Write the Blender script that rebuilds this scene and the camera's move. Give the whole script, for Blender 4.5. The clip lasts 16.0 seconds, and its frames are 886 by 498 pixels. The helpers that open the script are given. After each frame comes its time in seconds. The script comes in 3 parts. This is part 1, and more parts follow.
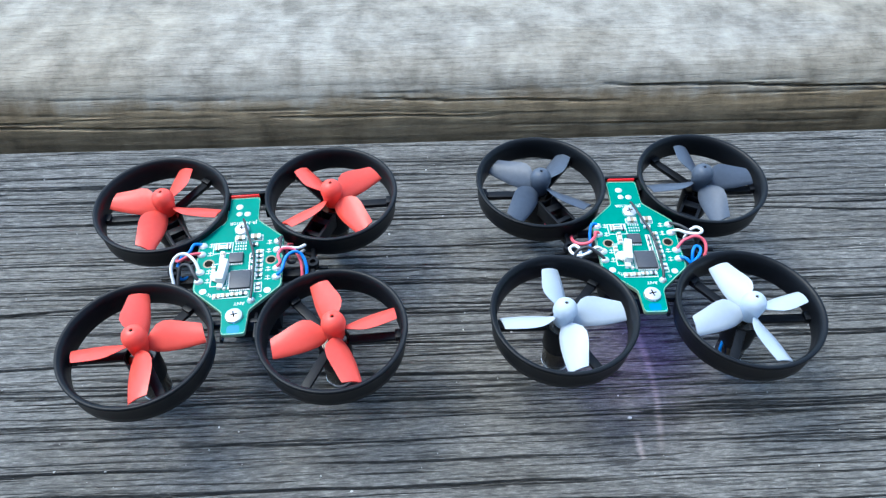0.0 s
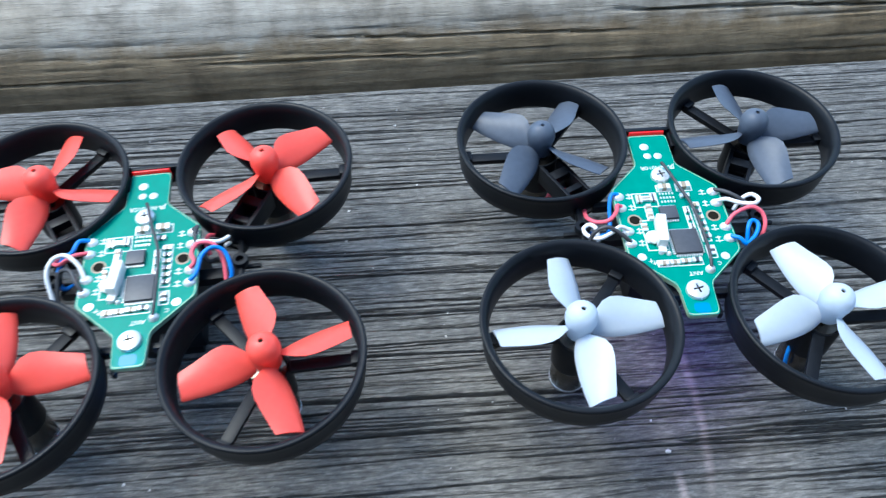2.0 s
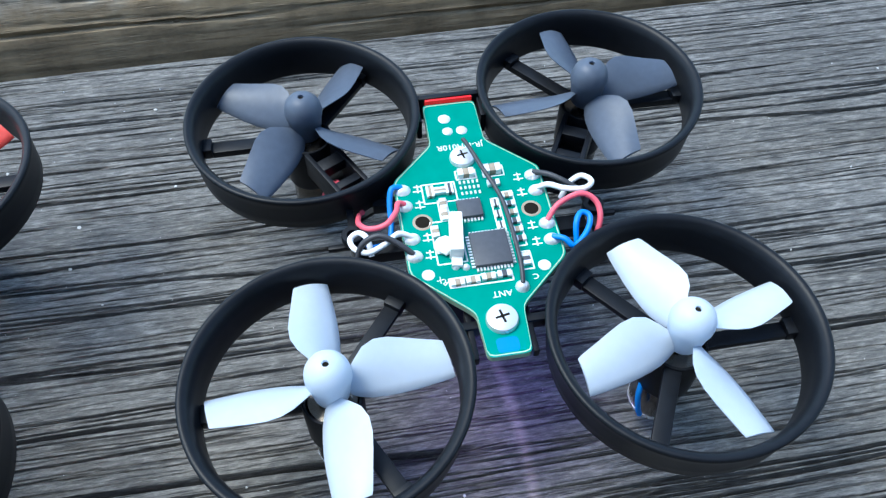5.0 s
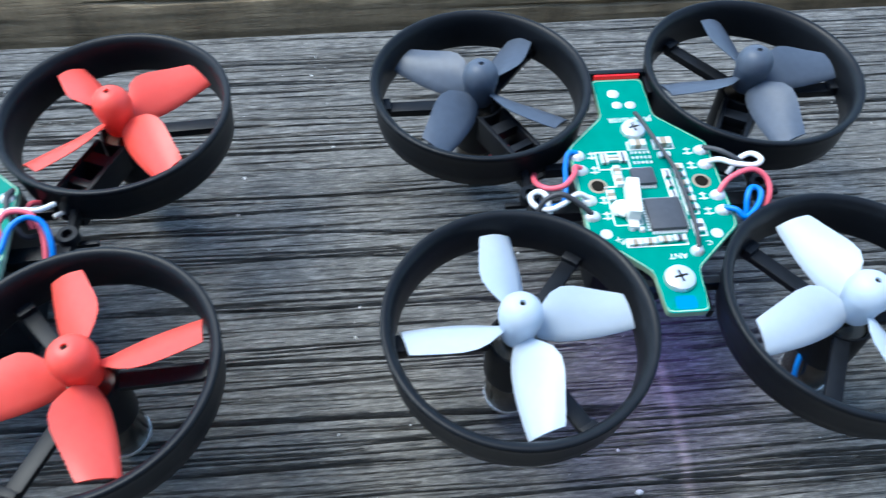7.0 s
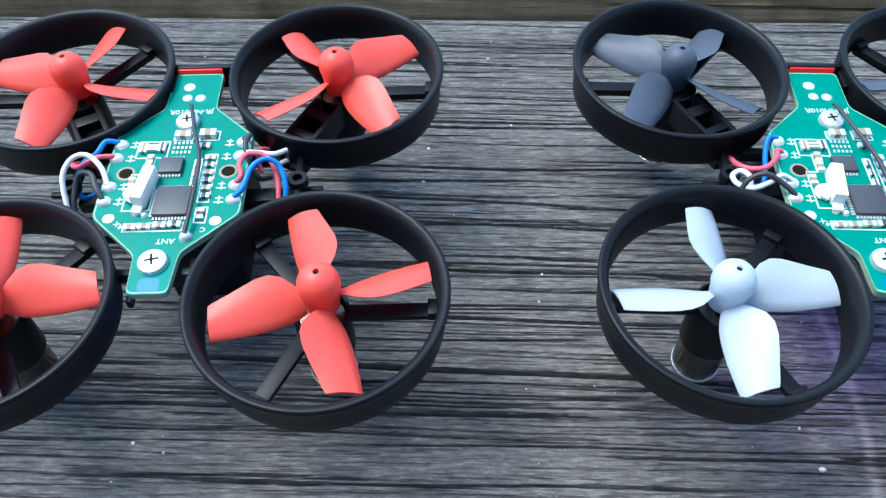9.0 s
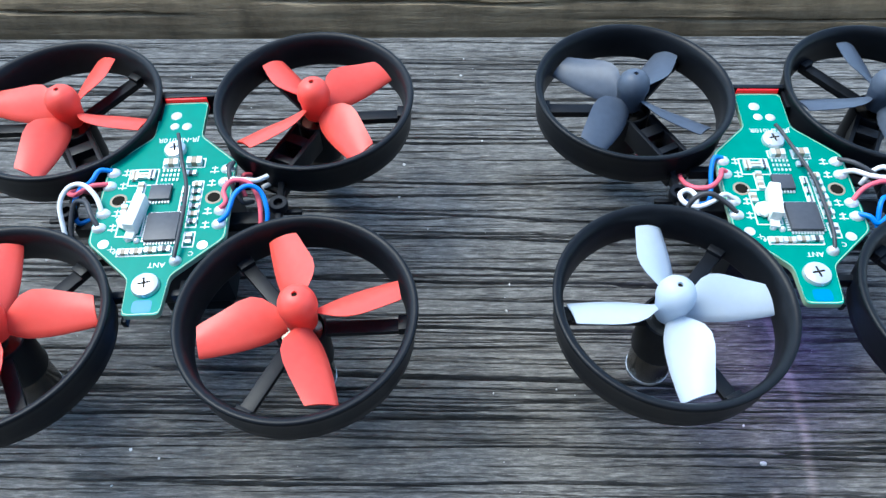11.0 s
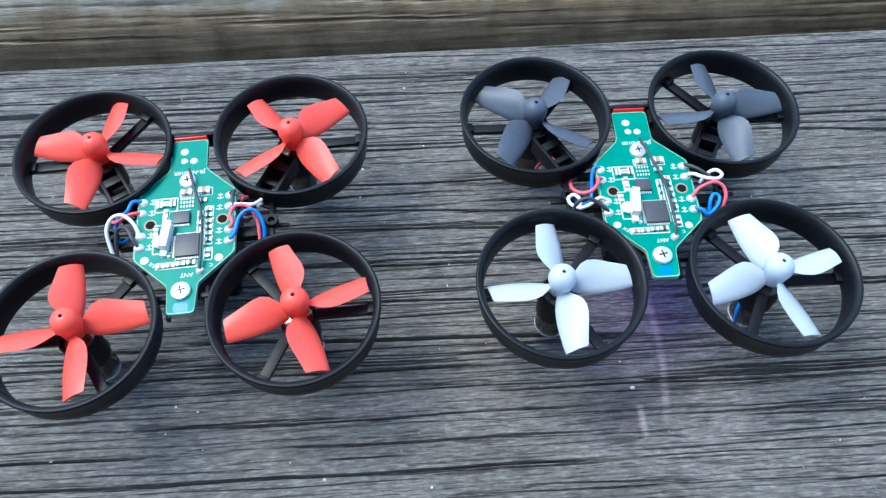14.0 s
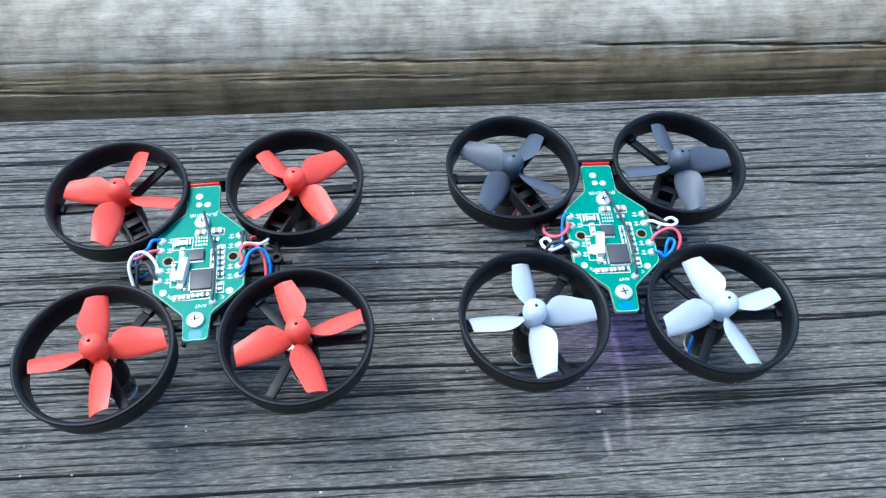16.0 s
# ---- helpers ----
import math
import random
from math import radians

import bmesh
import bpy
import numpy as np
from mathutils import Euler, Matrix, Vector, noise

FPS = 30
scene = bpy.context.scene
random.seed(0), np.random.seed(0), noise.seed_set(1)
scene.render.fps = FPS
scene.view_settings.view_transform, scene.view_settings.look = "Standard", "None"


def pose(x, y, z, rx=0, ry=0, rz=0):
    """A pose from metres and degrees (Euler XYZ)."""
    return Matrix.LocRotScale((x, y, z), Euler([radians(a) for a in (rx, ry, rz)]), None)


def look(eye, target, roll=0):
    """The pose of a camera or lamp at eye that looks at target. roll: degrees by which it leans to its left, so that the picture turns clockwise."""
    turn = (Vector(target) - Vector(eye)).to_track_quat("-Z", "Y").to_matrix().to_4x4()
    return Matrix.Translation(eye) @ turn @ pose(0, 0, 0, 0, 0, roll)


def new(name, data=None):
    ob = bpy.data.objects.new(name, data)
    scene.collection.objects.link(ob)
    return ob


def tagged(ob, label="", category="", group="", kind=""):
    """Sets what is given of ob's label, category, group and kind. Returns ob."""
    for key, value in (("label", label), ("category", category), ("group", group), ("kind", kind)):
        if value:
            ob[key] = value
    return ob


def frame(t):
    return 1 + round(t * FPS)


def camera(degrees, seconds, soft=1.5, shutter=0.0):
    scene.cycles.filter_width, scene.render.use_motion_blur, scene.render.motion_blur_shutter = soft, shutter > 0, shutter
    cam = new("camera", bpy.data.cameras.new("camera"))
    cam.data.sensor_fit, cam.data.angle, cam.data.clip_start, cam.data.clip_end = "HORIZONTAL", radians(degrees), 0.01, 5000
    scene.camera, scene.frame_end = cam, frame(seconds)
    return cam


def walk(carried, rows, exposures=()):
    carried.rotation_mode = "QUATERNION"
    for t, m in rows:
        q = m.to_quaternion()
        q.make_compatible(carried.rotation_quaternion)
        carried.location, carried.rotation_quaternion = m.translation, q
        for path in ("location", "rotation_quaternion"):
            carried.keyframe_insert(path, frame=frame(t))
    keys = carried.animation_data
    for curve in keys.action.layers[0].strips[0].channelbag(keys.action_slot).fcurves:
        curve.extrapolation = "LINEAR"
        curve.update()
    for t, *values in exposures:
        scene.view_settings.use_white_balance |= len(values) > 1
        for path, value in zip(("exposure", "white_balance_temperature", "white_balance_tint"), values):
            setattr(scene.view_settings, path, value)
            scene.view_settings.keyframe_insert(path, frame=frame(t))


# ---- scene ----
# ---- camera ----
cam = camera(58.4, 16.0, soft=1.3, shutter=0.4)
PATH = [
    (0.0, -0.00797, -0.12966, 0.18002, -3.498, -48.286, 0.677),
    (0.5, -0.00941, -0.12776, 0.17672, -3.290, -48.596, 0.321),
    (1.0, -0.00953, -0.12235, 0.16745, -4.351, -49.230, 1.091),
    (1.5, -0.00809, -0.10479, 0.15694, -4.749, -50.899, 1.058),
    (2.0, -0.00119, -0.08890, 0.14594, -4.273, -52.246, -0.651),
    (2.5, 0.01274, -0.07694, 0.13549, -5.204, -52.458, -1.379),
    (3.0, 0.02201, -0.06780, 0.12312, -6.842, -52.630, -1.349),
    (3.5, 0.03012, -0.06356, 0.11907, -7.889, -53.247, -1.159),
    (4.0, 0.03564, -0.06063, 0.11535, -9.039, -53.532, -1.126),
    (6.5, 0.02517, -0.06300, 0.11307, -9.951, -53.796, 1.772),
    (7.0, 0.01325, -0.06829, 0.11377, -5.803, -52.915, 0.851),
    (7.5, 0.00659, -0.07182, 0.11428, -2.533, -52.157, -0.801),
    (8.0, 0.00090, -0.07463, 0.11564, -0.037, -52.120, -1.134),
    (8.5, -0.00304, -0.07481, 0.11602, 0.983, -52.900, -1.014),
    (9.0, -0.00862, -0.07801, 0.11393, 1.537, -51.838, -0.441),
    (11.5, -0.00394, -0.08092, 0.13455, 0.497, -53.083, -1.096),
    (12.0, -0.00512, -0.08253, 0.14537, -1.196, -53.458, -0.258),
    (12.5, -0.00450, -0.08471, 0.15109, -2.664, -55.621, 0.510),
    (13.0, -0.00338, -0.08962, 0.16033, -3.691, -56.176, 0.958),
    (13.5, -0.00195, -0.09060, 0.16421, -4.277, -58.070, 1.059),
    (14.0, -0.00208, -0.09411, 0.17265, -4.163, -58.672, 0.309),
    (14.5, -0.00158, -0.10162, 0.17846, -3.460, -57.366, -0.304),
    (15.0, -0.00391, -0.10520, 0.18694, -5.696, -57.155, 1.876),
    (15.5, -0.00579, -0.10675, 0.19221, -6.343, -56.272, 2.769),
    (16.0, -0.00322, -0.10741, 0.19031, -5.881, -55.393, 2.300),
]


def eye_pose(x, y, z, yaw, pitch, roll):
    return pose(x, y, z, 90 + pitch, 0, yaw) @ pose(0, 0, 0, 0, 0, roll)


walk(cam, [(t, eye_pose(x, y, z, yaw, pitch, roll)) for t, x, y, z, yaw, pitch, roll in PATH],
     exposures=[(0.0, 1.42, 5780, 1), (16.0, 1.42, 5780, 1)])

# ---- daylight ----
world = bpy.data.worlds.new("daylight")
scene.world = world
world.use_nodes = True
wn = world.node_tree
sky = wn.nodes.new("ShaderNodeTexSky")
sky.sky_type = "NISHITA"
sky.sun_disc = False
sky.sun_elevation = radians(64)
sky.sun_rotation = radians(-62)
wn.nodes["Background"].inputs["Strength"].default_value = 0.15
wn.links.new(sky.outputs["Color"], wn.nodes["Background"].inputs["Color"])

sun_data = bpy.data.lights.new("sun", "SUN")
sun_data.energy = 1.6
sun_data.angle = radians(28)
sun_data.color = (1.0, 0.95, 0.88)
sun = new("sun", sun_data)
sun.matrix_world = look((-0.88 * 2, 0.47 * 2, 4.1), (0, 0, 0))

MM = 0.001


# ---- materials ----
def material(name, color, rough=0.5, metal=0.0, coat=0.0, spec=0.5):
    m = bpy.data.materials.new(name)
    m.use_nodes = True
    p = m.node_tree.nodes["Principled BSDF"]
    p.inputs["Base Color"].default_value = (*color, 1)
    p.inputs["Roughness"].default_value = rough
    p.inputs["Metallic"].default_value = metal
    p.inputs["Coat Weight"].default_value = coat
    p.inputs["Specular IOR Level"].default_value = spec
    return m


def node(m, kind, **values):
    n = m.node_tree.nodes.new(kind)
    for k, v in values.items():
        n.inputs[k].default_value = v
    return n


def wire_up(m, a, out, b, into):
    m.node_tree.links.new(a.outputs[out], b.inputs[into])


def speckle(m, scale, low, high, rough=(0.4, 0.6), bump=0.1, dist=0.00005, stretch=(1, 1, 1)):
    """Two scales of noise on colour, gloss and fine relief."""
    p = m.node_tree.nodes["Principled BSDF"]
    co = node(m, "ShaderNodeTexCoord")
    mp = node(m, "ShaderNodeMapping", Scale=stretch)
    wire_up(m, co, "Object", mp, "Vector")
    fine = node(m, "ShaderNodeTexNoise", Scale=scale, Detail=5.0)
    wide = node(m, "ShaderNodeTexNoise", Scale=scale * 0.13, Detail=3.0)
    wire_up(m, mp, "Vector", fine, "Vector")
    wire_up(m, mp, "Vector", wide, "Vector")
    mix = node(m, "ShaderNodeMath")
    mix.operation = "MULTIPLY_ADD"
    mix.inputs[1].default_value = 0.5
    half = node(m, "ShaderNodeMath")
    half.operation = "MULTIPLY"
    half.inputs[1].default_value = 0.5
    wire_up(m, fine, "Fac", half, 0)
    wire_up(m, wide, "Fac", mix, 0)
    wire_up(m, half, 0, mix, 2)
    ramp = node(m, "ShaderNodeValToRGB")
    ramp.color_ramp.elements[0].position, ramp.color_ramp.elements[1].position = 0.3, 0.7
    ramp.color_ramp.elements[0].color, ramp.color_ramp.elements[1].color = (*low, 1), (*high, 1)
    wire_up(m, mix, 0, ramp, "Fac")
    wire_up(m, ramp, "Color", p, "Base Color")
    rr = node(m, "ShaderNodeMapRange")
    rr.inputs["To Min"].default_value, rr.inputs["To Max"].default_value = rough
    wire_up(m, wide, "Fac", rr, "Value")
    wire_up(m, rr, "Result", p, "Roughness")
    b = node(m, "ShaderNodeBump", Strength=bump, Distance=dist)
    wire_up(m, fine, "Fac", b, "Height")
    wire_up(m, b, "Normal", p, "Normal")
    return m


def weathered_wood(name, dark, mid, light, tint, grain, span, relief, stains=0.5, brown_below=None, scuff=False):
    """Weathered timber, fibres along x: fine grain, broken hairlines, worn patches and broad brown stains.
    grain: weights of fibre, fleck and patch, the scale of the patches along and across, the strength of the hairlines."""
    m = material(name, mid, 0.8, spec=0.5)
    p = m.node_tree.nodes["Principled BSDF"]
    links = m.node_tree.links
    co = node(m, "ShaderNodeTexCoord")
    bend = node(m, "ShaderNodeTexNoise", Scale=7.0, Detail=2.0)
    wire_up(m, co, "Object", bend, "Vector")
    push = node(m, "ShaderNodeVectorMath")
    push.operation = "MULTIPLY_ADD"
    push.inputs[1].default_value = (0.0, 0.003, 0.003)
    wire_up(m, bend, "Color", push, 0)
    wire_up(m, co, "Object", push, 2)

    def stretched(sx, sy, detail, rough=0.6):
        mp = node(m, "ShaderNodeMapping", Scale=(sx, sy, sy))
        wire_up(m, push, "Vector", mp, "Vector")
        n = node(m, "ShaderNodeTexNoise", Scale=1.0, Detail=detail, Roughness=rough)
        wire_up(m, mp, "Vector", n, "Vector")
        return n.outputs["Fac"]

    def mathn(op, a, b, c=None):
        n = node(m, "ShaderNodeMath")
        n.operation = op
        for i, v in enumerate((a, b, c)):
            if v is None:
                continue
            if isinstance(v, (int, float)):
                n.inputs[i].default_value = v
            else:
                links.new(v, n.inputs[i])
        return n.outputs[0]

    def ranged(value, low, high, to_low, to_high):
        n = node(m, "ShaderNodeMapRange")
        n.inputs["From Min"].default_value, n.inputs["From Max"].default_value = low, high
        n.inputs["To Min"].default_value, n.inputs["To Max"].default_value = to_low, to_high
        links.new(value, n.inputs["Value"])
        return n.outputs["Result"]

    def blend(kind, fac, under, over):
        n = node(m, "ShaderNodeMix")
        n.data_type, n.blend_type = "RGBA", kind
        links.new(fac, n.inputs[0])
        links.new(under, n.inputs[6])
        if isinstance(over, tuple):
            n.inputs[7].default_value = (*over, 1)
        else:
            links.new(over, n.inputs[7])
        return n.outputs[2]

    fibre = stretched(240.0, 2300.0, 5.0, 0.72)
    fleck = stretched(380.0, 1500.0, 5.0, 0.75)
    patch = stretched(grain[3], grain[4], 5.0, 0.62)
    cast = stretched(7.0, 22.0, 3.0)
    tone = mathn("MULTIPLY", fibre, grain[0])
    tone = mathn("MULTIPLY_ADD", fleck, grain[1], tone)
    tone = mathn("MULTIPLY_ADD", patch, grain[2], tone)
    ramp = node(m, "ShaderNodeValToRGB")
    e = ramp.color_ramp.elements
    e[0].position, e[0].color = span[0], (*dark, 1)
    e[1].position, e[1].color = span[2], (*light, 1)
    e.new(span[1]).color = (*mid, 1)
    links.new(tone, ramp.inputs["Fac"])
    color = blend("MULTIPLY", ranged(cast, 0.42, 0.62, 0.0, stains), ramp.outputs["Color"], tint)
    # broken hairlines between the fibres
    hair = mathn("MULTIPLY", ranged(stretched(55.0, 1500.0, 2.0, 0.5), 0.34, 0.38, 0.0, 1.0), ranged(stretched(110.0, 2600.0, 1.5, 0.5), 0.33, 0.37, 0.0, 1.0))
    color = blend("MULTIPLY", mathn("MULTIPLY", mathn("SUBTRACT", 1.0, hair), grain[5]), color, (0.42, 0.41, 0.40))
    at = node(m, "ShaderNodeSeparateXYZ")
    wire_up(m, co, "Object", at, "Vector")
    if brown_below is not None:
        # the bleached top gives way to brown wood on the flank
        edge = mathn("MULTIPLY_ADD", patch, 0.012, at.outputs["Z"])
        color = blend("MULTIPLY", ranged(edge, brown_below + 0.003, brown_below + 0.0075, 1.0, 0.0), color, (1.0, 0.82, 0.58))
    if scuff:
        # a pale rubbed line across the grain, and a short one beside it
        jag = mathn("MULTIPLY_ADD", fleck, 0.0022, -0.0011)
        rubbed = None
        for cx, cy, bow, half, wide, power in ((0.0551, -0.0170, -5.6, 0.0240, 0.0013, 0.4), (0.0474, -0.0375, 9.0, 0.0042, 0.0011, 0.6)):
            dy = mathn("SUBTRACT", at.outputs["Y"], cy)
            line = mathn("MULTIPLY_ADD", mathn("MULTIPLY", dy, dy), bow, cx)
            off = mathn("ABSOLUTE", mathn("ADD", mathn("SUBTRACT", at.outputs["X"], line), jag), 0.0)
            one = mathn("MULTIPLY", ranged(off, wide * 0.15, wide, power, 0.0), ranged(mathn("ABSOLUTE", dy, 0.0), half * 0.65, half, 1.0, 0.0))
            rubbed = one if rubbed is None else mathn("MAXIMUM", rubbed, one)
        color = blend("MIX", mathn("MULTIPLY", rubbed, mathn("MULTIPLY_ADD", fibre, 1.6, -0.05)), color, (0.58, 0.47, 0.42))
    links.new(color, p.inputs["Base Color"])
    height = mathn("MULTIPLY", fibre, 0.55)
    height = mathn("MULTIPLY_ADD", fleck, 0.3, height)
    height = mathn("MULTIPLY_ADD", hair, 0.4, height)
    b = node(m, "ShaderNodeBump", Strength=1.0, Distance=relief)
    links.new(height, b.inputs["Height"])
    wire_up(m, b, "Normal", p, "Normal")
    links.new(ranged(fibre, 0.3, 0.7, 0.5, 0.85), p.inputs["Roughness"])
    return m


def thin_plastic(name, low, high, through_color, clear=0.38):
    """Moulded plastic thin enough to let some light through."""
    m = speckle(material(name, high, 0.42), 900.0, low, high, (0.34, 0.5), 0.05)
    p = m.node_tree.nodes["Principled BSDF"]
    p.inputs["Subsurface Weight"].default_value = 0.15
    p.inputs["Subsurface Scale"].default_value = 0.0022
    p.inputs["Subsurface Radius"].default_value = [0.15 + 0.85 * c for c in through_color]
    tr = node(m, "ShaderNodeBsdfTranslucent", Color=(*through_color, 1))
    mix = node(m, "ShaderNodeMixShader", Fac=clear)
    out = m.node_tree.nodes["Material Output"]
    wire_up(m, p, "BSDF", mix, 1)
    wire_up(m, tr, "BSDF", mix, 2)
    wire_up(m, mix, "Shader", out, "Surface")
    return m


def glowing(name, color, power):
    m = material(name, color, 0.3)
    p = m.node_tree.nodes["Principled BSDF"]
    p.inputs["Emission Color"].default_value = (*color, 1)
    p.inputs["Emission Strength"].default_value = power
    return m


WOOD = weathered_wood("grey weathered timber", (0.054, 0.051, 0.046), (0.126, 0.121, 0.111), (0.275, 0.267, 0.247), (0.80, 0.74, 0.65), (0.42, 0.40, 0.18, 18.0, 60.0, 1.0), (0.40, 0.50, 0.60), 0.0006, scuff=True)
TIMBER = weathered_wood("brown weathered timber", (0.175, 0.156, 0.125), (0.285, 0.260, 0.215), (0.41, 0.38, 0.322), (0.86, 0.80, 0.70), (0.10, 0.20, 0.70, 95.0, 85.0, 0.15), (0.38, 0.50, 0.64), 0.0003, 0.7, 0.004)
EARTH = speckle(material("earth", (0.1, 0.09, 0.07), 0.95), 40.0, (0.06, 0.05, 0.04), (0.16, 0.14, 0.1), (0.85, 1.0), 0.8, 0.01)
BOARDS = speckle(material("dark stained boards", (0.04, 0.035, 0.03), 0.8), 25.0, (0.03, 0.026, 0.022), (0.06, 0.052, 0.044), (0.7, 0.9), 0.3, 0.002, (4, 4, 0.4))
BLACK = speckle(material("black moulded plastic", (0.02, 0.02, 0.022), 0.45, spec=0.2), 700.0, (0.0035, 0.0043, 0.006), (0.0075, 0.009, 0.0118), (0.38, 0.48), 0.08)
DARK_PROP = thin_plastic("dark grey plastic", (0.105, 0.130, 0.172), (0.145, 0.175, 0.232), (0.10, 0.13, 0.19))
RED = thin_plastic("red plastic", (0.98, 0.105, 0.078), (1.0, 0.130, 0.095), (1.0, 0.07, 0.04), 0.24)
WHITE = thin_plastic("white plastic", (0.62, 0.70, 0.78), (0.69, 0.765, 0.835), (0.75, 0.8, 0.88))
PCB = speckle(material("green solder mask", (0.004, 0.2, 0.12), 0.3, spec=0.25), 500.0, (0.001, 0.235, 0.165), (0.002, 0.31, 0.225), (0.32, 0.45), 0.06)
lit = node(PCB, "ShaderNodeBsdfTranslucent", Color=(0.05, 0.5, 0.6, 1))
lit_mix = node(PCB, "ShaderNodeMixShader", Fac=0.2)
wire_up(PCB, PCB.node_tree.nodes["Principled BSDF"], "BSDF", lit_mix, 1)
wire_up(PCB, lit, "BSDF", lit_mix, 2)
wire_up(PCB, lit_mix, "Shader", PCB.node_tree.nodes["Material Output"], "Surface")
PCB_EDGE = speckle(material("glass fibre edge", (0.35, 0.5, 0.35), 0.6), 500.0, (0.3, 0.45, 0.3), (0.45, 0.6, 0.42))
SOLDER = speckle(material("solder", (0.8, 0.8, 0.8), 0.3, 0.45), 1500.0, (0.68, 0.68, 0.68), (0.9, 0.9, 0.9), (0.22, 0.45), 0.25)
STEEL = speckle(material("bright steel", (0.75, 0.75, 0.75), 0.25, 0.6), 900.0, (0.7, 0.7, 0.7), (0.88, 0.88, 0.88), (0.18, 0.35), 0.05)
CAN = speckle(material("black motor can", (0.03, 0.028, 0.025), 0.2, 0.9), 600.0, (0.10, 0.088, 0.072), (0.16, 0.14, 0.115), (0.16, 0.28), 0.03)
CHIP = speckle(material("chip resin", (0.03, 0.031, 0.034), 0.45), 1200.0, (0.045, 0.047, 0.054), (0.065, 0.068, 0.078), (0.38, 0.55), 0.1)
PRINT = speckle(material("white print", (0.8, 0.82, 0.8), 0.6), 1500.0, (0.7, 0.73, 0.7), (0.85, 0.86, 0.84))
CAP_TAN = speckle(material("ceramic capacitor", (0.3, 0.24, 0.17), 0.5), 1500.0, (0.25, 0.2, 0.14), (0.36, 0.29, 0.2))
NYLON = speckle(material("white nylon", (0.8, 0.8, 0.76), 0.45), 900.0, (0.74, 0.74, 0.7), (0.85, 0.85, 0.81))
W_RED = speckle(material("red cable jacket", (0.6, 0.06, 0.08), 0.4), 800.0, (0.70, 0.08, 0.12), (0.80, 0.13, 0.17))
W_BLUE = speckle(material("blue cable jacket", (0.02, 0.14, 0.5), 0.4), 800.0, (0.008, 0.16, 0.58), (0.012, 0.23, 0.74))
W_WHITE = speckle(material("white cable jacket", (0.8, 0.8, 0.8), 0.4), 800.0, (0.72, 0.72, 0.71), (0.84, 0.84, 0.84))
W_BLACK = speckle(material("black cable jacket", (0.03, 0.03, 0.033), 0.45), 800.0, (0.022, 0.022, 0.025), (0.045, 0.045, 0.05))
LINT = speckle(material("pale grit", (0.6, 0.58, 0.54), 0.8), 500.0, (0.45, 0.43, 0.4), (0.75, 0.73, 0.7))
# near-black colour that puts the shade of holes onto discs and strips
HOLE_SHADE = material("painted hole shade", (0.012, 0.010, 0.007), 0.8, spec=0.08)
LED_BLUE = glowing("blue diode", (0.03, 0.3, 1.0), 28.0)
# self-glowing colour for the diode light that shows through the board
LED_GLOW_PATCH = glowing("painted blue glow on board tip", (0.0, 0.19, 0.36), 0.05)
LED_RED = glowing("red diode", (0.55, 0.006, 0.008), 0.22)


# ---- building blocks (all in millimetres) ----
def part(name, bm, mat, parent, label="", smooth=40, mats=()):
    me = bpy.data.meshes.new(name)
    bm.to_mesh(me)
    bm.free()
    me.transform(Matrix.Scale(MM, 4))
    for one in (mat, *mats):
        me.materials.append(one)
    if smooth:
        me.polygons.foreach_set("use_smooth", [True] * len(me.polygons))
        me.set_sharp_from_angle(angle=radians(smooth))
    ob = new(name, me)
    ob.parent = parent
    return tagged(ob, label)


def same_part(name, me, parent, m=None, label=""):
    """Another object on a mesh that stands already."""
    ob = new(name, me)
    ob.parent = parent
    if m is not None:
        ob.matrix_local = m
    return tagged(ob, label)


def put(bm, other, m=None):
    """Adds one bmesh to another."""
    if m is not None:
        bmesh.ops.transform(other, matrix=m, verts=other.verts)
    tmp = bpy.data.meshes.new("tmp")
    other.to_mesh(tmp)
    other.free()
    bm.from_mesh(tmp)
    bpy.data.meshes.remove(tmp)
    return bm


def box(x0, x1, y0, y1, z0, z1, bevel=0.0):
    bm = bmesh.new()
    bmesh.ops.create_cube(bm, size=1.0)
    bmesh.ops.scale(bm, vec=(x1 - x0, y1 - y0, z1 - z0), verts=bm.verts)
    bmesh.ops.translate(bm, vec=((x0 + x1) / 2, (y0 + y1) / 2, (z0 + z1) / 2), verts=bm.verts)
    if bevel:
        bmesh.ops.bevel(bm, geom=bm.edges[:], offset=bevel, segments=2, profile=0.6, affect="EDGES")
    return bm


def lathe(profile, steps=48, close=False):
    """A turned form from (r, z) pairs."""
    bm = bmesh.new()
    rings = []
    for r, z in profile:
        if r < 1e-6:
            rings.append([bm.verts.new((0, 0, z))])
        else:
            rings.append([bm.verts.new((r * math.cos(a), r * math.sin(a), z)) for a in (2 * math.pi * i / steps for i in range(steps))])
    pairs = list(zip(rings, rings[1:])) + ([(rings[-1], rings[0])] if close else [])
    for a, b in pairs:
        for i in range(steps):
            j = (i + 1) % steps
            if len(a) == 1 and len(b) == 1:
                continue
            if len(a) == 1:
                bm.faces.new((a[0], b[i], b[j]))
            elif len(b) == 1:
                bm.faces.new((a[i], b[0], a[j]))
            else:
                bm.faces.new((a[i], b[i], b[j], a[j]))
    bmesh.ops.recalc_face_normals(bm, faces=bm.faces)
    return bm


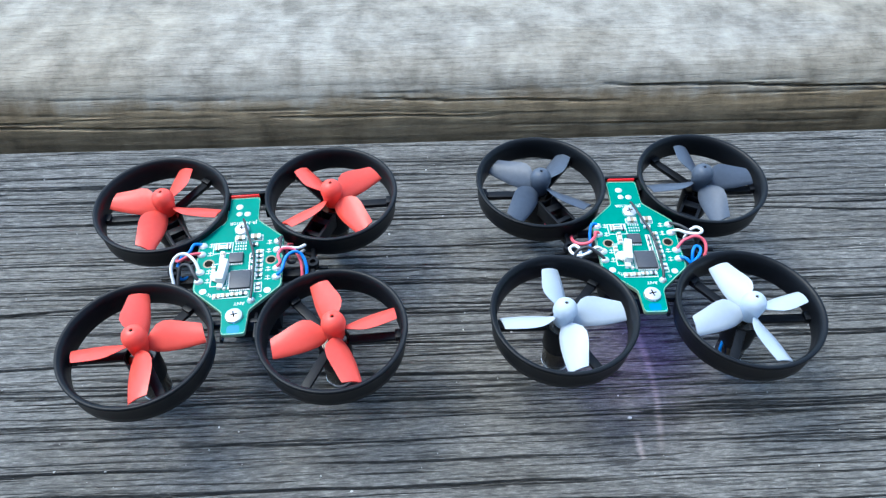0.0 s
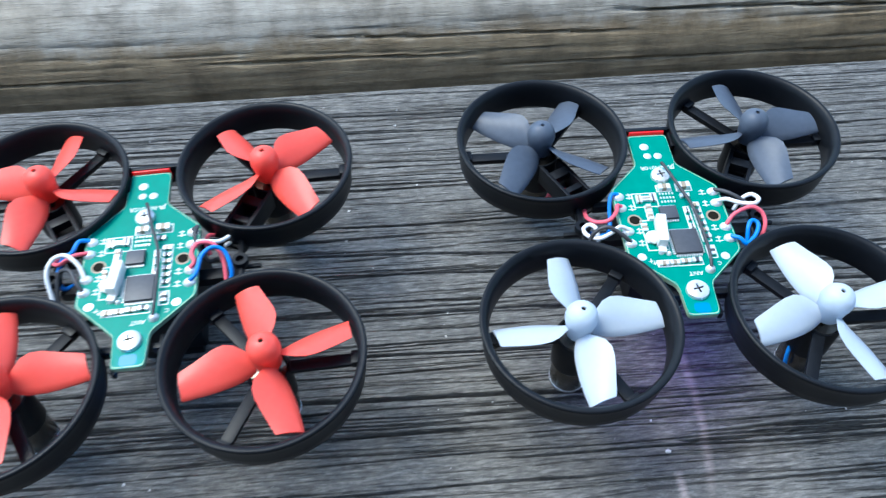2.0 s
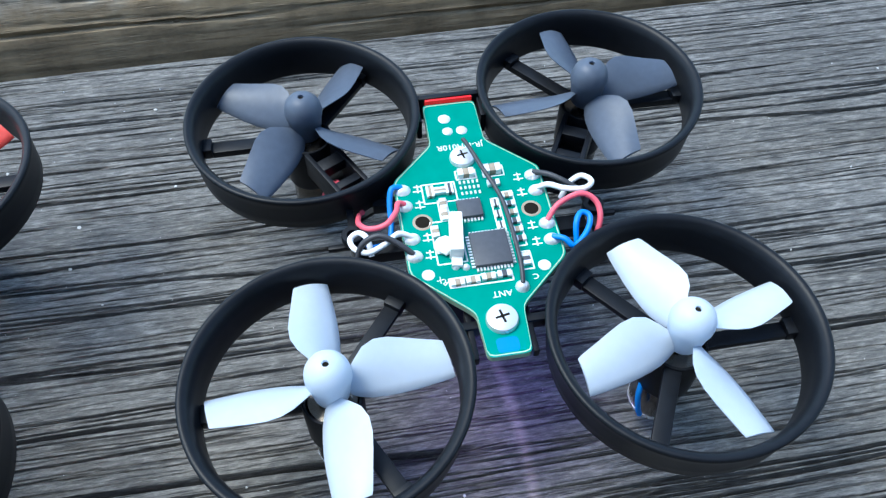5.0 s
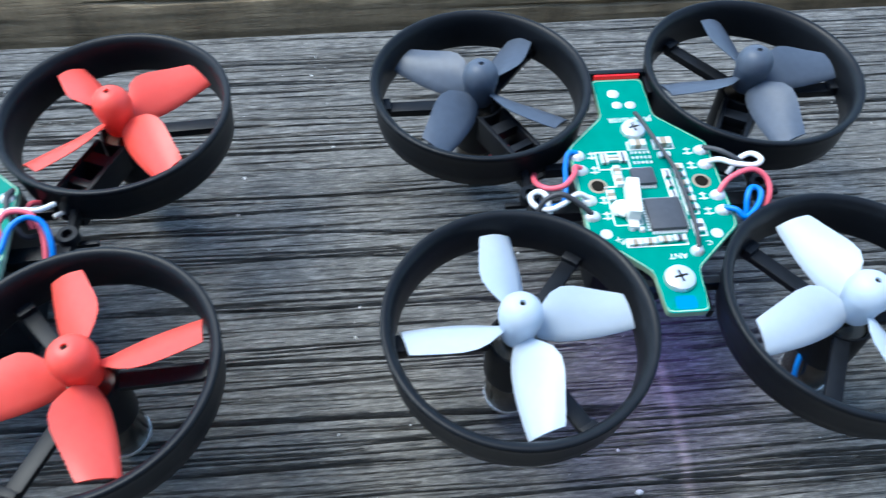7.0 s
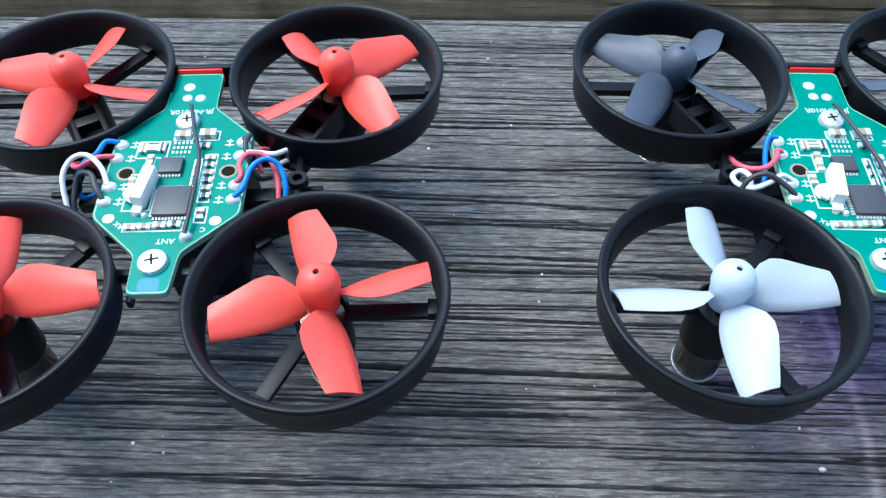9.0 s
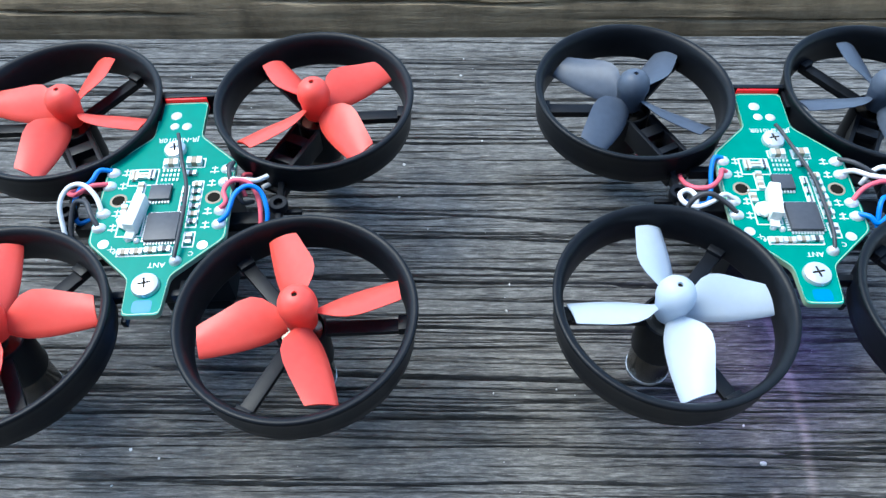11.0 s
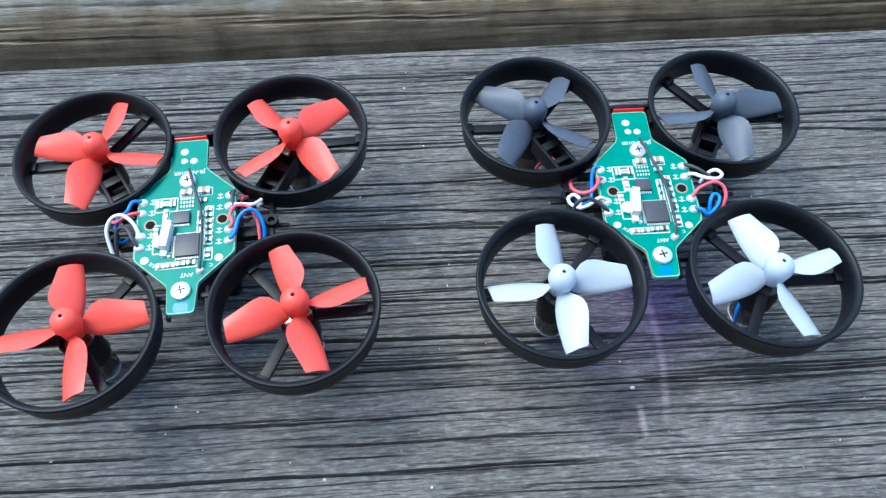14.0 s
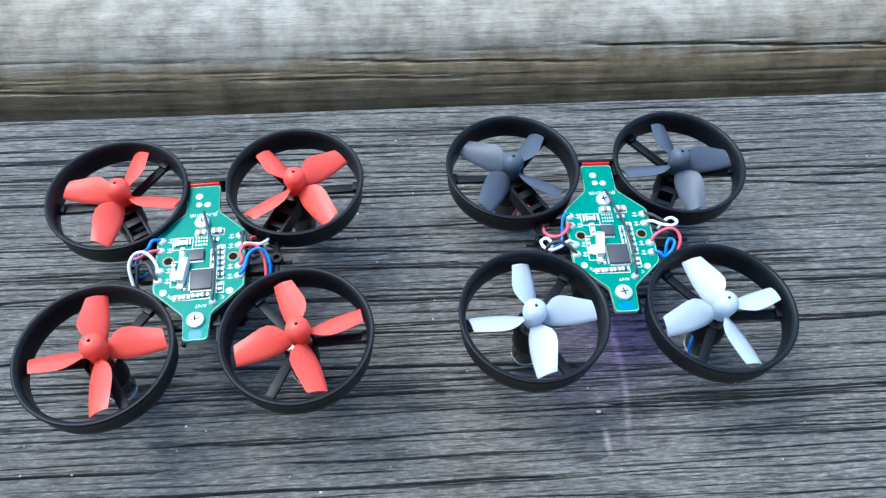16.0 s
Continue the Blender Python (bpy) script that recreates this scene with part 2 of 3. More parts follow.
def prism(outline, z0, z1, bevel=0.0):
    """An upright slab over a plan outline."""
    bm = bmesh.new()
    low = [bm.verts.new((x, y, z0)) for x, y in outline]
    high = [bm.verts.new((x, y, z1)) for x, y in outline]
    n = len(outline)
    bm.faces.new(high)
    bm.faces.new(low[::-1])
    for i in range(n):
        j = (i + 1) % n
        bm.faces.new((low[i], low[j], high[j], high[i]))
    bmesh.ops.recalc_face_normals(bm, faces=bm.faces)
    if bevel:
        edges = [e for e in bm.edges if abs(e.verts[0].co.z - e.verts[1].co.z) < 1e-6]
        bmesh.ops.bevel(bm, geom=edges, offset=bevel, segments=1, affect="EDGES")
    return bm


def rounded(outline, r, steps=4):
    """The outline with its corners rounded."""
    out, n = [], len(outline)
    for i in range(n):
        p, a, b = Vector(outline[i]), Vector(outline[i - 1]), Vector(outline[(i + 1) % n])
        ra = min(r, (a - p).length * 0.45, (b - p).length * 0.45)
        s, e = p + (a - p).normalized() * ra, p + (b - p).normalized() * ra
        for k in range(steps + 1):
            t = k / steps
            q = s * (1 - t) ** 2 + p * 2 * t * (1 - t) + e * t * t
            out.append((q.x, q.y))
    return out


def smooth_line(points, per=7):
    """Points on a smooth curve through the given ones."""
    p = [Vector(points[0])] + [Vector(q) for q in points] + [Vector(points[-1])]
    out = []
    for a, b, c, d in zip(p, p[1:], p[2:], p[3:]):
        for k in range(per):
            t = k / per
            out.append(0.5 * (2 * b + (c - a) * t + (2 * a - 5 * b + 4 * c - d) * t * t + (3 * b - a - 3 * c + d) * t ** 3))
    return out + [p[-1]]


def tube(points, radius, sides=10, per=7, taper=None):
    line = smooth_line(points, per)
    bm = bmesh.new()
    rings, side = [], None
    for i, q in enumerate(line):
        d = (line[min(i + 1, len(line) - 1)] - line[max(i - 1, 0)]).normalized()
        if side is None:
            side = d.cross((0, 0, 1)) if abs(d.z) < 0.9 else d.cross((1, 0, 0))
        side = (side - d * side.dot(d)).normalized()
        up = d.cross(side)
        r = radius * (taper(i / (len(line) - 1)) if taper else 1)
        rings.append([bm.verts.new(q + (side * math.cos(a) + up * math.sin(a)) * r) for a in (2 * math.pi * k / sides for k in range(sides))])
    for a, b in zip(rings, rings[1:]):
        for i in range(sides):
            j = (i + 1) % sides
            bm.faces.new((a[i], a[j], b[j], b[i]))
    bm.faces.new(rings[0][::-1])
    bm.faces.new(rings[-1])
    bmesh.ops.recalc_face_normals(bm, faces=bm.faces)
    return bm


def words(text, size, x, y, z, parent, turn=180):
    cu = bpy.data.curves.new("print", "FONT")
    cu.body, cu.size, cu.extrude, cu.align_x, cu.align_y = text, size, 0.015, "CENTER", "CENTER"
    cu.resolution_u = 3
    tmp = new("print", cu)
    me = bpy.data.meshes.new_from_object(tmp.evaluated_get(bpy.context.evaluated_depsgraph_get()))
    bpy.data.objects.remove(tmp)
    bpy.data.curves.remove(cu)
    me.transform(Matrix.Scale(MM, 4) @ pose(x, y, z, 0, 0, turn))
    me.materials.clear()
    me.materials.append(PRINT)
    ob = new("lettering", me)
    ob.parent = parent
    return ob


# ---- timber deck ----
rng = np.random.default_rng(7)


def noise1(n, spacing, step):
    """Smooth random values along a line of n samples, with features about `spacing` long."""
    knots = rng.standard_normal(int(n * step / spacing) + 4)
    s = np.arange(n) * step / spacing
    i = s.astype(int)
    f = s - i
    f = f * f * (3 - 2 * f)
    return knots[i] * (1 - f) + knots[i + 1] * f


def noise2(u, v, nu, nv):
    """Smooth random field; u, v in cells."""
    k = rng.standard_normal((nu + 3, nv + 3))
    i, j = np.clip(u.astype(int), 0, nu), np.clip(v.astype(int), 0, nv)
    f, g = u - i, v - j
    f, g = f * f * (3 - 2 * f), g * g * (3 - 2 * g)
    return (k[i, j] * (1 - f) + k[i + 1, j] * f) * (1 - g) + (k[i, j + 1] * (1 - f) + k[i + 1, j + 1] * f) * g


def timber_mesh(name, profile, half, fine_half, dx, cracks, mat, rough=0.5):
    """A plank or beam: a (y, z) profile drawn along x, with grain ridges and dry cracks cut into it.
    cracks: x from, x to, distance along the profile, slant, depth, width."""
    pts = np.array(profile, float)
    seg = np.linalg.norm(np.diff(pts, axis=0), axis=1)
    arc = np.r_[0, np.cumsum(seg)]
    xs = np.unique(np.r_[np.linspace(-half, -fine_half, 12), np.arange(-fine_half, fine_half + dx, dx), np.linspace(fine_half + dx, half, 12)])
    tang = np.gradient(pts, axis=0)
    tang /= np.linalg.norm(tang, axis=1)[:, None]
    nrm = np.stack([tang[:, 1], -tang[:, 0]], 1)
    S, X = np.meshgrid(arc, xs, indexing="ij")
    drift = 1.6 * noise2((X + half) / 170.0, S / 90.0, int(2 * half / 170) + 1, int(arc[-1] / 90) + 1)
    SS = np.clip(S + drift + 6, 0, None)
    h = np.zeros_like(S)
    for cell, along, amp in ((9.0, 220.0, 0.4), (2.6, 60.0, 0.25), (0.8, 20.0, 0.5)):
        h += amp * noise2((X + half) / along, SS / cell, int(2 * half / along) + 2, int(arc[-1] / cell) + 14)
    h = rough * (h - 0.35 * np.abs(h))
    for x0, x1, s0, slant, depth, width in cracks:
        cols = np.flatnonzero((xs >= x0) & (xs <= x1))
        rows = np.flatnonzero(np.abs(arc - s0) <= abs(slant) * (x1 - x0) / 2 + 6 * width + 1.6)
        if not len(cols) or not len(rows):
            continue
        r0, r1, c0, c1 = rows[0], rows[-1] + 1, cols[0], cols[-1] + 1
        x = xs[c0:c1]
        jag = np.cumsum(rng.uniform(-1, 1, len(x)))
        jag = np.clip((jag - np.linspace(jag[0], jag[-1], len(x))) * 0.035, -0.6, 0.6)
        mid = s0 + slant * (x - (x0 + x1) / 2) + 0.2 * np.sin(x / 9.0 + s0) + jag
        taper = np.clip(np.minimum(x - x0, x1 - x) / min(18.0, 0.35 * (x1 - x0)), 0, 1) * rng.uniform(0.55, 1.0, len(x))
        h[r0:r1, c0:c1] -= depth * taper * np.exp(-(((arc[r0:r1, None] - mid) / width) ** 4))
    Y = pts[:, 0][:, None] + nrm[:, 0][:, None] * h
    Z = pts[:, 1][:, None] + nrm[:, 1][:, None] * h
    co = np.stack([X, Y, Z], -1).reshape(-1, 3) * MM
    a, b = S.shape
    idx = np.arange(a * b).reshape(a, b)
    quads = np.stack([idx[:-1, :-1], idx[:-1, 1:], idx[1:, 1:], idx[1:, :-1]], -1).reshape(-1, 4)
    ends = [idx[:, 0].tolist(), idx[:, -1].tolist()[::-1]]
    me = bpy.data.meshes.new(name)
    me.from_pydata(co.tolist(), [], quads.tolist() + ends)
    me.polygons.foreach_set("use_smooth", [True] * len(me.polygons))
    me.set_sharp_from_angle(angle=radians(38))
    me.materials.append(mat)
    me.update()
    return me


def plank_profile(y0, y1, top, thick, r, step):
    """Closed section, from the rear underside over the top to the front."""
    out = [(y1 - 2, top - thick), (y1, top - thick + 2), (y1, top - thick / 2)]
    for k in range(7):
        a = math.pi / 2 * k / 6
        out.append((y1 - r + r * math.cos(a), top - r + r * math.sin(a)))
    n = int((y1 - y0 - 2 * r) / step)
    out += [(y1 - r - (y1 - y0 - 2 * r) * k / n, top) for k in range(1, n)]
    for k in range(7):
        a = math.pi / 2 * k / 6
        out.append((y0 + r - r * math.sin(a), top - r + r * math.cos(a)))
    return out + [(y0, top - thick / 2), (y0, top - thick + 2), (y0 + 2, top - thick), (y1 - 2, top - thick)]


deck = tagged(new("deck"), "weathered grey timber deck of broad planks", "deck", kind="structure")
EDGE = 81.3


def along(y):
    """Distance along the near plank's section of a place on its top."""
    return 20 + 20 - 1 + (EDGE - y) + 1


cracks = [(-60, 50, along(-13.8), 0.04, 2.8, 0.45), (58, 200, along(-5.6), -0.01, 2.6, 0.36), (-45, 45, along(-3.8), 0.02, 1.8, 0.33),
          (-200, -90, along(9.5), -0.05, 2.0, 0.33), (-35, 40, along(6.5), 0.02, 2.0, 0.32), (-30, 35, along(17), 0.05, 1.8, 0.3),
          (80, 230, along(6), 0.03, 2.2, 0.36), (90, 230, along(40.5), 0.06, 1.8, 0.3), (-180, -60, along(-38), 0.01, 2.0, 0.33),
          (-120, 0, along(62), 0.01, 1.4, 0.3), (-210, -80, along(-8), -0.01, 1.8, 0.33), (-30, 30, along(22.7), 0.06, 2.0, 0.3),
          (-45, 35, along(32), 0.01, 1.8, 0.3), (15, 120, along(57), 0.01, 1.4, 0.3), (70, 240, along(48), 0.02, 1.6, 0.3),
          (60, 150, along(-26), 0.0, 1.4, 0.3), (-100, -20, along(50), 0.01, 1.4, 0.3), (-110, 40, along(-45), 0.01, 1.4, 0.3)]
cracks = [(x0, x1, s0, slant, 2.4 * depth, 0.8 * width) for x0, x1, s0, slant, depth, width in cracks]
for k in range(1350):
    x0, length = rng.uniform(-230, 180), 14 + 105 * rng.random() ** 1.8
    deep = rng.random() ** 4
    cracks.append((x0, x0 + length, along(rng.uniform(-110, 80)), rng.uniform(0.0, 0.02), 0.4 + 2.6 * deep, 0.085 + 0.14 * deep))
near = new("plank", timber_mesh("plank", plank_profile(-118.7, EDGE, 0.0, 40.0, 1.6, 0.12), 1200, 200, 1.6, cracks, WOOD, 0.07))
near.parent = deck
for y1 in (-124.0, -330.0):
    more = new("plank", timber_mesh("plank", plank_profile(y1 - 200, y1, 0.0, 40.0, 1.6, 4.0), 1200, 260, 60.0, [], WOOD))
    more.parent = deck

# the raised, round-edged timber behind
beam_top = 14.5
face = [(96.0, -30), (95.6, -22), (95.4, -16), (95.7, -10), (96.6, -5), (98.0, -1), (99.6, 2.5), (101.6, 6), (104.2, 9.0), (107.6, 11.4), (112, 13.0), (118, 13.9), (126, 14.3), (135, 14.5)]
dense = []
for (ya, za), (yb, zb) in zip(face, face[1:]):
    n = max(2, int(math.hypot(yb - ya, zb - za) / 0.6))
    dense += [(ya + (yb - ya) * k / n, za + (zb - za) * k / n) for k in range(n)]
prof = [(400.0, -62.0), (95.0, -62.0), (95.6, -45.0)] + dense + [(135 + 2.0 * k, beam_top) for k in range(0, 130)] + [(396.0, 13.0), (400.0, 9.0), (400.0, -62.0)]
prof = prof[::-1]
beam_cracks = []


def beam_at(y, z):
    """Distance along the beam's section of the place nearest to (y, z)."""
    best, run, far = 0.0, 0.0, 1e9
    for a, b in zip(prof, prof[1:]):
        d = math.hypot(a[0] - y, a[1] - z)
        if d < far:
            best, far = run, d
        run += math.hypot(b[0] - a[0], b[1] - a[1])
    return best


for x0, x1, y, z, slant, depth in ((60, 240, 99.5, 5.0, 0.03, 1.6), (-30, 75, 98.8, 3.0, 0.03, 0.8), (-180, -70, 97.6, -4.0, 0.03, 1.0), (-60, 30, 98.0, -2.0, 0.02, 0.9),
                                   (-240, -120, 98.0, -1.0, 0.02, 0.7), (20, 160, 97.6, -8.0, 0.01, 0.6)):
    beam_cracks.append((x0, x1, beam_at(y, z), slant, 1.7 * depth, 0.38))
for k in range(24):
    x0 = rng.uniform(-260, 200)
    beam_cracks.append((x0, x0 + rng.uniform(40, 160), beam_at(rng.uniform(97, 99), rng.uniform(-25, 9)), rng.uniform(-0.01, 0.03), rng.uniform(0.2, 0.5), 0.3))
beam = new("timber_beam", timber_mesh("timber_beam", prof, 1300, 330, 3.0, beam_cracks, TIMBER, 0.14))
tagged(beam, "round-edged brown weathered timber beam behind the deck", "beam", kind="structure")

# ground far below, out to the horizon
bm = bmesh.new()
bmesh.ops.create_grid(bm, x_segments=40, y_segments=40, size=60000)
bmesh.ops.translate(bm, vec=(0, 0, -450), verts=bm.verts)
ground = part("ground", bm, EARTH, None, "bare brown earth below the deck", smooth=0)
tagged(ground, category="ground", kind="structure")
for x in (-900, 900):
    post = part("support_post", put(box(x - 50, x + 50, -520, 60, -450, -40.2, 3), box(x - 50, x + 50, 110, 390, -450, -62.2, 3)), WOOD, None, "square grey timber support under the deck")
    tagged(post, category="post", kind="structure")

# unseen dark boarded wall, added at the walker's back to block low sky
bm = bmesh.new()
for k in range(26):
    x = -2600 + 200 * k
    put(bm, box(x + 3, x + 197, -1640, -1600 + (k % 2) * 4, -450, 1950, 3))
back = part("unseen_wall_south", bm, BOARDS, None, "unseen dark boarded wall, added to block low sky light", smooth=0)
tagged(back, category="wall", kind="structure")

# pale grit lying in the grain
bm = bmesh.new()
for k in range(420):
    x, y = rng.uniform(-150, 170), rng.uniform(-80, 78)
    r = 0.11 + 0.30 * rng.random() ** 4
    one = bmesh.new()
    bmesh.ops.create_icosphere(one, subdivisions=1, radius=r)
    put(bm, one, pose(x, y, 0.02, rng.uniform(0, 90), rng.uniform(0, 90), rng.uniform(0, 90)) @ Matrix.Diagonal((1, rng.uniform(0.4, 1), 0.5, 1)))
for x, y, r in ((46.6, -29.6, 0.6), (-24, -46, 0.4), (-2, 66, 0.4)):
    one = bmesh.new()
    bmesh.ops.create_icosphere(one, subdivisions=2, radius=r)
    put(bm, one, pose(x, y, 0.1) @ Matrix.Diagonal((1, 0.7, 0.5, 1)))
grit = part("grit", bm, LINT, None, "tiny pale grit scattered on the grey planks")
tagged(grit, category="grit", kind="stuff")



# ---- the two quadcopters ----
def blade_mesh(hand):
    """One blade along +x; hand 1: its left edge is the higher one."""
    radii = [2.3, 3.4, 4.8, 6.4, 8.2, 10.1, 12.0, 13.6, 14.6, 15.05]
    lead = [1.2, 2.5, 3.9, 4.5, 4.35, 3.8, 3.2, 2.75, 2.45, 2.25]
    trail = [-1.7, -2.2, -2.6, -2.8, -2.9, -2.9, -2.8, -2.7, -2.6, -2.5]
    bm = bmesh.new()
    top, bot = [], []
    cols = 7
    for i, (r, a, b) in enumerate(zip(radii, lead, trail)):
        tw = radians(20 + 26 * (1 - i / (len(radii) - 1)) ** 1.5)
        row_t, row_b = [], []
        for k in range(cols):
            f = k / (cols - 1)
            v = b + (a - b) * f
            camber = 0.55 * math.sin(math.pi * f)
            thick = 0.12 + 0.5 * math.sin(math.pi * min(f * 0.85 + 0.12, 1)) * (1 - 0.4 * i / len(radii))
            y = v * math.cos(tw) - camber * math.sin(tw) * 0.3
            z = v * math.sin(tw) + camber
            rr = r + 0.5 * (1 - f) * max(0, (r - 10) / 4.75)
            row_t.append(bm.verts.new((rr, hand * y, 23.6 + z)))
            row_b.append(bm.verts.new((rr, hand * y, 23.6 + z - thick)))
        top.append(row_t)
        bot.append(row_b)
    n = len(radii)
    for i in range(n - 1):
        for k in range(cols - 1):
            bm.faces.new((top[i][k], top[i + 1][k], top[i + 1][k + 1], top[i][k + 1]))
            bm.faces.new((bot[i][k], bot[i][k + 1], bot[i + 1][k + 1], bot[i + 1][k]))
        bm.faces.new((top[i][0], bot[i][0], bot[i + 1][0], top[i + 1][0]))
        bm.faces.new((top[i][-1], top[i + 1][-1], bot[i + 1][-1], bot[i][-1]))
    for i in (0, n - 1):
        for k in range(cols - 1):
            bm.faces.new((top[i][k], top[i][k + 1], bot[i][k + 1], bot[i][k]))
    bmesh.ops.recalc_face_normals(bm, faces=bm.faces)
    return bm


SPOKES = {"l": (180, 52, -62), "r": (0, 128, -118)}


def frame_at(x, y, turn):
    return pose(x, y, 0, 0, 0, turn)


def quadcopter(label, spot, props, board_shift, wires, led_down):
    copter = tagged(new("toy_quadcopter"), label, "drone", "two toy quadcopters on the deck")
    # ducts
    for corner in ("fl", "fr", "bl", "br"):
        cx, cy = (-23 if corner[1] == "l" else 23), (-23 if corner[0] == "f" else 23)
        wall = [(16.6, 19.6), (17.2, 19.5), (17.42, 19.75), (17.55, 21.5), (17.8, 24.2), (18.05, 25.4), (18.2, 25.9), (18.17, 26.2), (18.0, 26.38), (17.7, 26.42), (17.35, 26.32), (17.0, 26.05), (16.7, 25.6), (16.5, 25.0), (16.38, 24.0), (16.3, 22.0), (16.3, 20.0), (16.4, 19.7)]
        bm = lathe(wall, 96, close=True)
        bmesh.ops.translate(bm, vec=(cx, cy, 0), verts=bm.verts)
        duct = part("duct", bm, BLACK, copter, "round black plastic propeller guard", smooth=50)
        for k, ang in enumerate(SPOKES[corner[1]]):
            inner = (corner[0] == "b" and k == 2)
            if inner:
                # channel-shaped arm that carries the leads
                bm = box(3.6, 16.6, -2.7, -1.9, 16.8, 21.6, 0.15)
                put(bm, box(3.6, 16.6, 1.9, 2.7, 16.8, 21.6, 0.15))
                put(bm, box(3.6, 16.6, -1.95, 1.95, 16.6, 17.3))
                put(bm, box(6.0, 8.2, -1.95, 1.95, 19.6, 21.5, 0.15))
                put(bm, box(11.2, 12.6, -1.95, 1.95, 19.2, 21.3, 0.15))
                nm = "arm"
            else:
                bm = box(3.8, 16.6, -1.15, 1.15, 20.0, 21.0, 0.2)
                put(bm, box(14.9, 16.5, -1.3, 1.3, 20.0, 21.8, 0.2))
                put(bm, box(4.0, 16.5, -0.35, 0.35, 19.0, 20.1))
                nm = "spoke"
            bmesh.ops.transform(bm, matrix=frame_at(cx, cy, ang), verts=bm.verts)
            part(nm, bm, BLACK, duct)
        # motor with sleeve
        bm = lathe([(0, 5.0), (2.9, 5.0), (3.3, 5.15), (3.55, 5.5), (3.55, 19.6), (3.2, 20.2), (1.2, 20.4), (1.0, 21.4), (0, 21.4)], 32)
        bmesh.ops.translate(bm, vec=(cx, cy, 0), verts=bm.verts)
        motor = part("motor", bm, CAN, copter, "small black cylindrical motor")
        bm = lathe([(0, 4.3), (2.7, 4.3), (3.3, 4.5), (3.6, 4.9), (3.62, 5.6), (3.5, 5.7), (0, 5.7)], 28)
        bmesh.ops.translate(bm, vec=(cx, cy, 0), verts=bm.verts)
        part("end_cap", bm, STEEL, motor, "bright metal end cap")
        bm = lathe([(3.57, 12.5), (3.95, 12.5), (4.05, 12.8), (4.05, 20.9), (3.9, 21.2), (3.57, 21.2)], 32, close=True)
        bmesh.ops.translate(bm, vec=(cx, cy, 0), verts=bm.verts)
        part("sleeve", bm, BLACK, motor)
        bm = lathe([(0, 21.3), (0.5, 21.3), (0.5, 25.0), (0, 25.0)], 12)
        bmesh.ops.translate(bm, vec=(cx, cy, 0), verts=bm.verts)
        part("shaft", bm, STEEL, motor, "thin steel shaft")
        # propeller
        mat, phase, hand, (dx, dy, dz) = props[corner]
        at = pose((cx + dx) * MM, (cy + dy) * MM, dz * MM, 0, 0, phase)
        bm = lathe([(0.42, 29.2), (0.45, 29.5), (0.9, 29.47), (1.5, 29.25), (2.1, 28.85), (2.6, 28.2), (2.85, 27.5), (2.97, 26.6), (2.95, 26.0), (2.75, 25.5), (2.35, 21.9), (2.2, 21.6), (1.8, 21.9), (0.6, 23.6), (0.42, 24.0)], 40, close=True)
        prop = part("propeller", bm, mat, copter, smooth=60)
        prop.matrix_local = at
        tagged(prop, {"red plastic": "coral red four-bladed propeller", "white plastic": "white four-bladed propeller"}.get(mat.name, "dark grey four-bladed propeller"))
        first = None
        for k in range(4):
            if first is None:
                first = part("blade", blade_mesh(hand), mat, prop, smooth=60)
                first_mesh = first.data
            else:
                same_part("blade", first_mesh, prop, pose(0, 0, 0, 0, 0, 90 * k))
        # dark disc just below the top puts in the bore's shade
        bm = lathe([(0, 29.15), (0.41, 29.15), (0.41, 29.0), (0, 29.0)], 14)
        part("shaft_hole", bm, HOLE_SHADE, prop, "dark disc painted for the shade in the hub's bore")

    # body frame
    bx, by = board_shift
    bm = box(-7.6, 7.6, -6.5, 14.0, 4.0, 20.5, 0.8)
    put(bm, box(-6.0, 6.0, -5.5, 12.0, 0.0, 4.2, 0.6))
    part("battery_tray", bm, BLACK, copter, "black plastic battery tray below the board")
    rails = bmesh.new()
    put(rails, box(-5.6, 5.6, 24.62 + by, 25.6 + by, 20.6, 25.2, 0.2))
    part("rear_bar", rails, BLACK, copter)
    for s in (-1, 1):
        part("tab_rail", box(*sorted((s * 4.7, s * 5.5)), 20.0, 24.7, 20.6, 24.4, 0.15), BLACK, copter)
        part("front_bar", box(*sorted((s * 2.6, s * 6.8)), -17.2, -16.0, 20.8, 22.8, 0.2), BLACK, copter)
        part("front_rail", box(*sorted((s * 3.6, s * 4.4)), -21.5, -14.0, 20.8, 22.4, 0.15), BLACK, copter)
        part("cross_beam", box(*sorted((s * 7.6, s * 17.0)), -1.3, 1.3, 18.0, 20.2, 0.2), BLACK, copter)
        part("corner_stay", box(*sorted((s * 8.0, s * 14.2)), 7.0, 8.4, 19.0, 21.0, 0.2), BLACK, copter)
        part("corner_stay", box(*sorted((s * 8.0, s * 14.2)), -8.4, -7.0, 19.0, 21.0, 0.2), BLACK, copter)
        post = part("side_post", box(*sorted((s * 17.2, s * 18.3)), -6.2, 6.2, 20.4, 22.2, 0.2), BLACK, copter)
        eye = lathe([(0.75, 21.6), (1.55, 21.6), (1.6, 21.8), (1.6, 23.0), (1.5, 23.15), (0.8, 23.15)], 20, close=True)
        bmesh.ops.translate(eye, vec=(s * 17.8, 0.7, 0), verts=eye.verts)
        part("eyelet", eye, BLACK, post)
        part("pin", box(*sorted((s * 17.6, s * 22.5)), -2.4, -1.6, 20.0, 20.8, 0.15), BLACK, post)
        part("pin", box(*sorted((s * 17.6, s * 21.5)), 0.2, 1.0, 20.0, 20.8, 0.15), BLACK, post)

    # circuit board
    top = 24.3
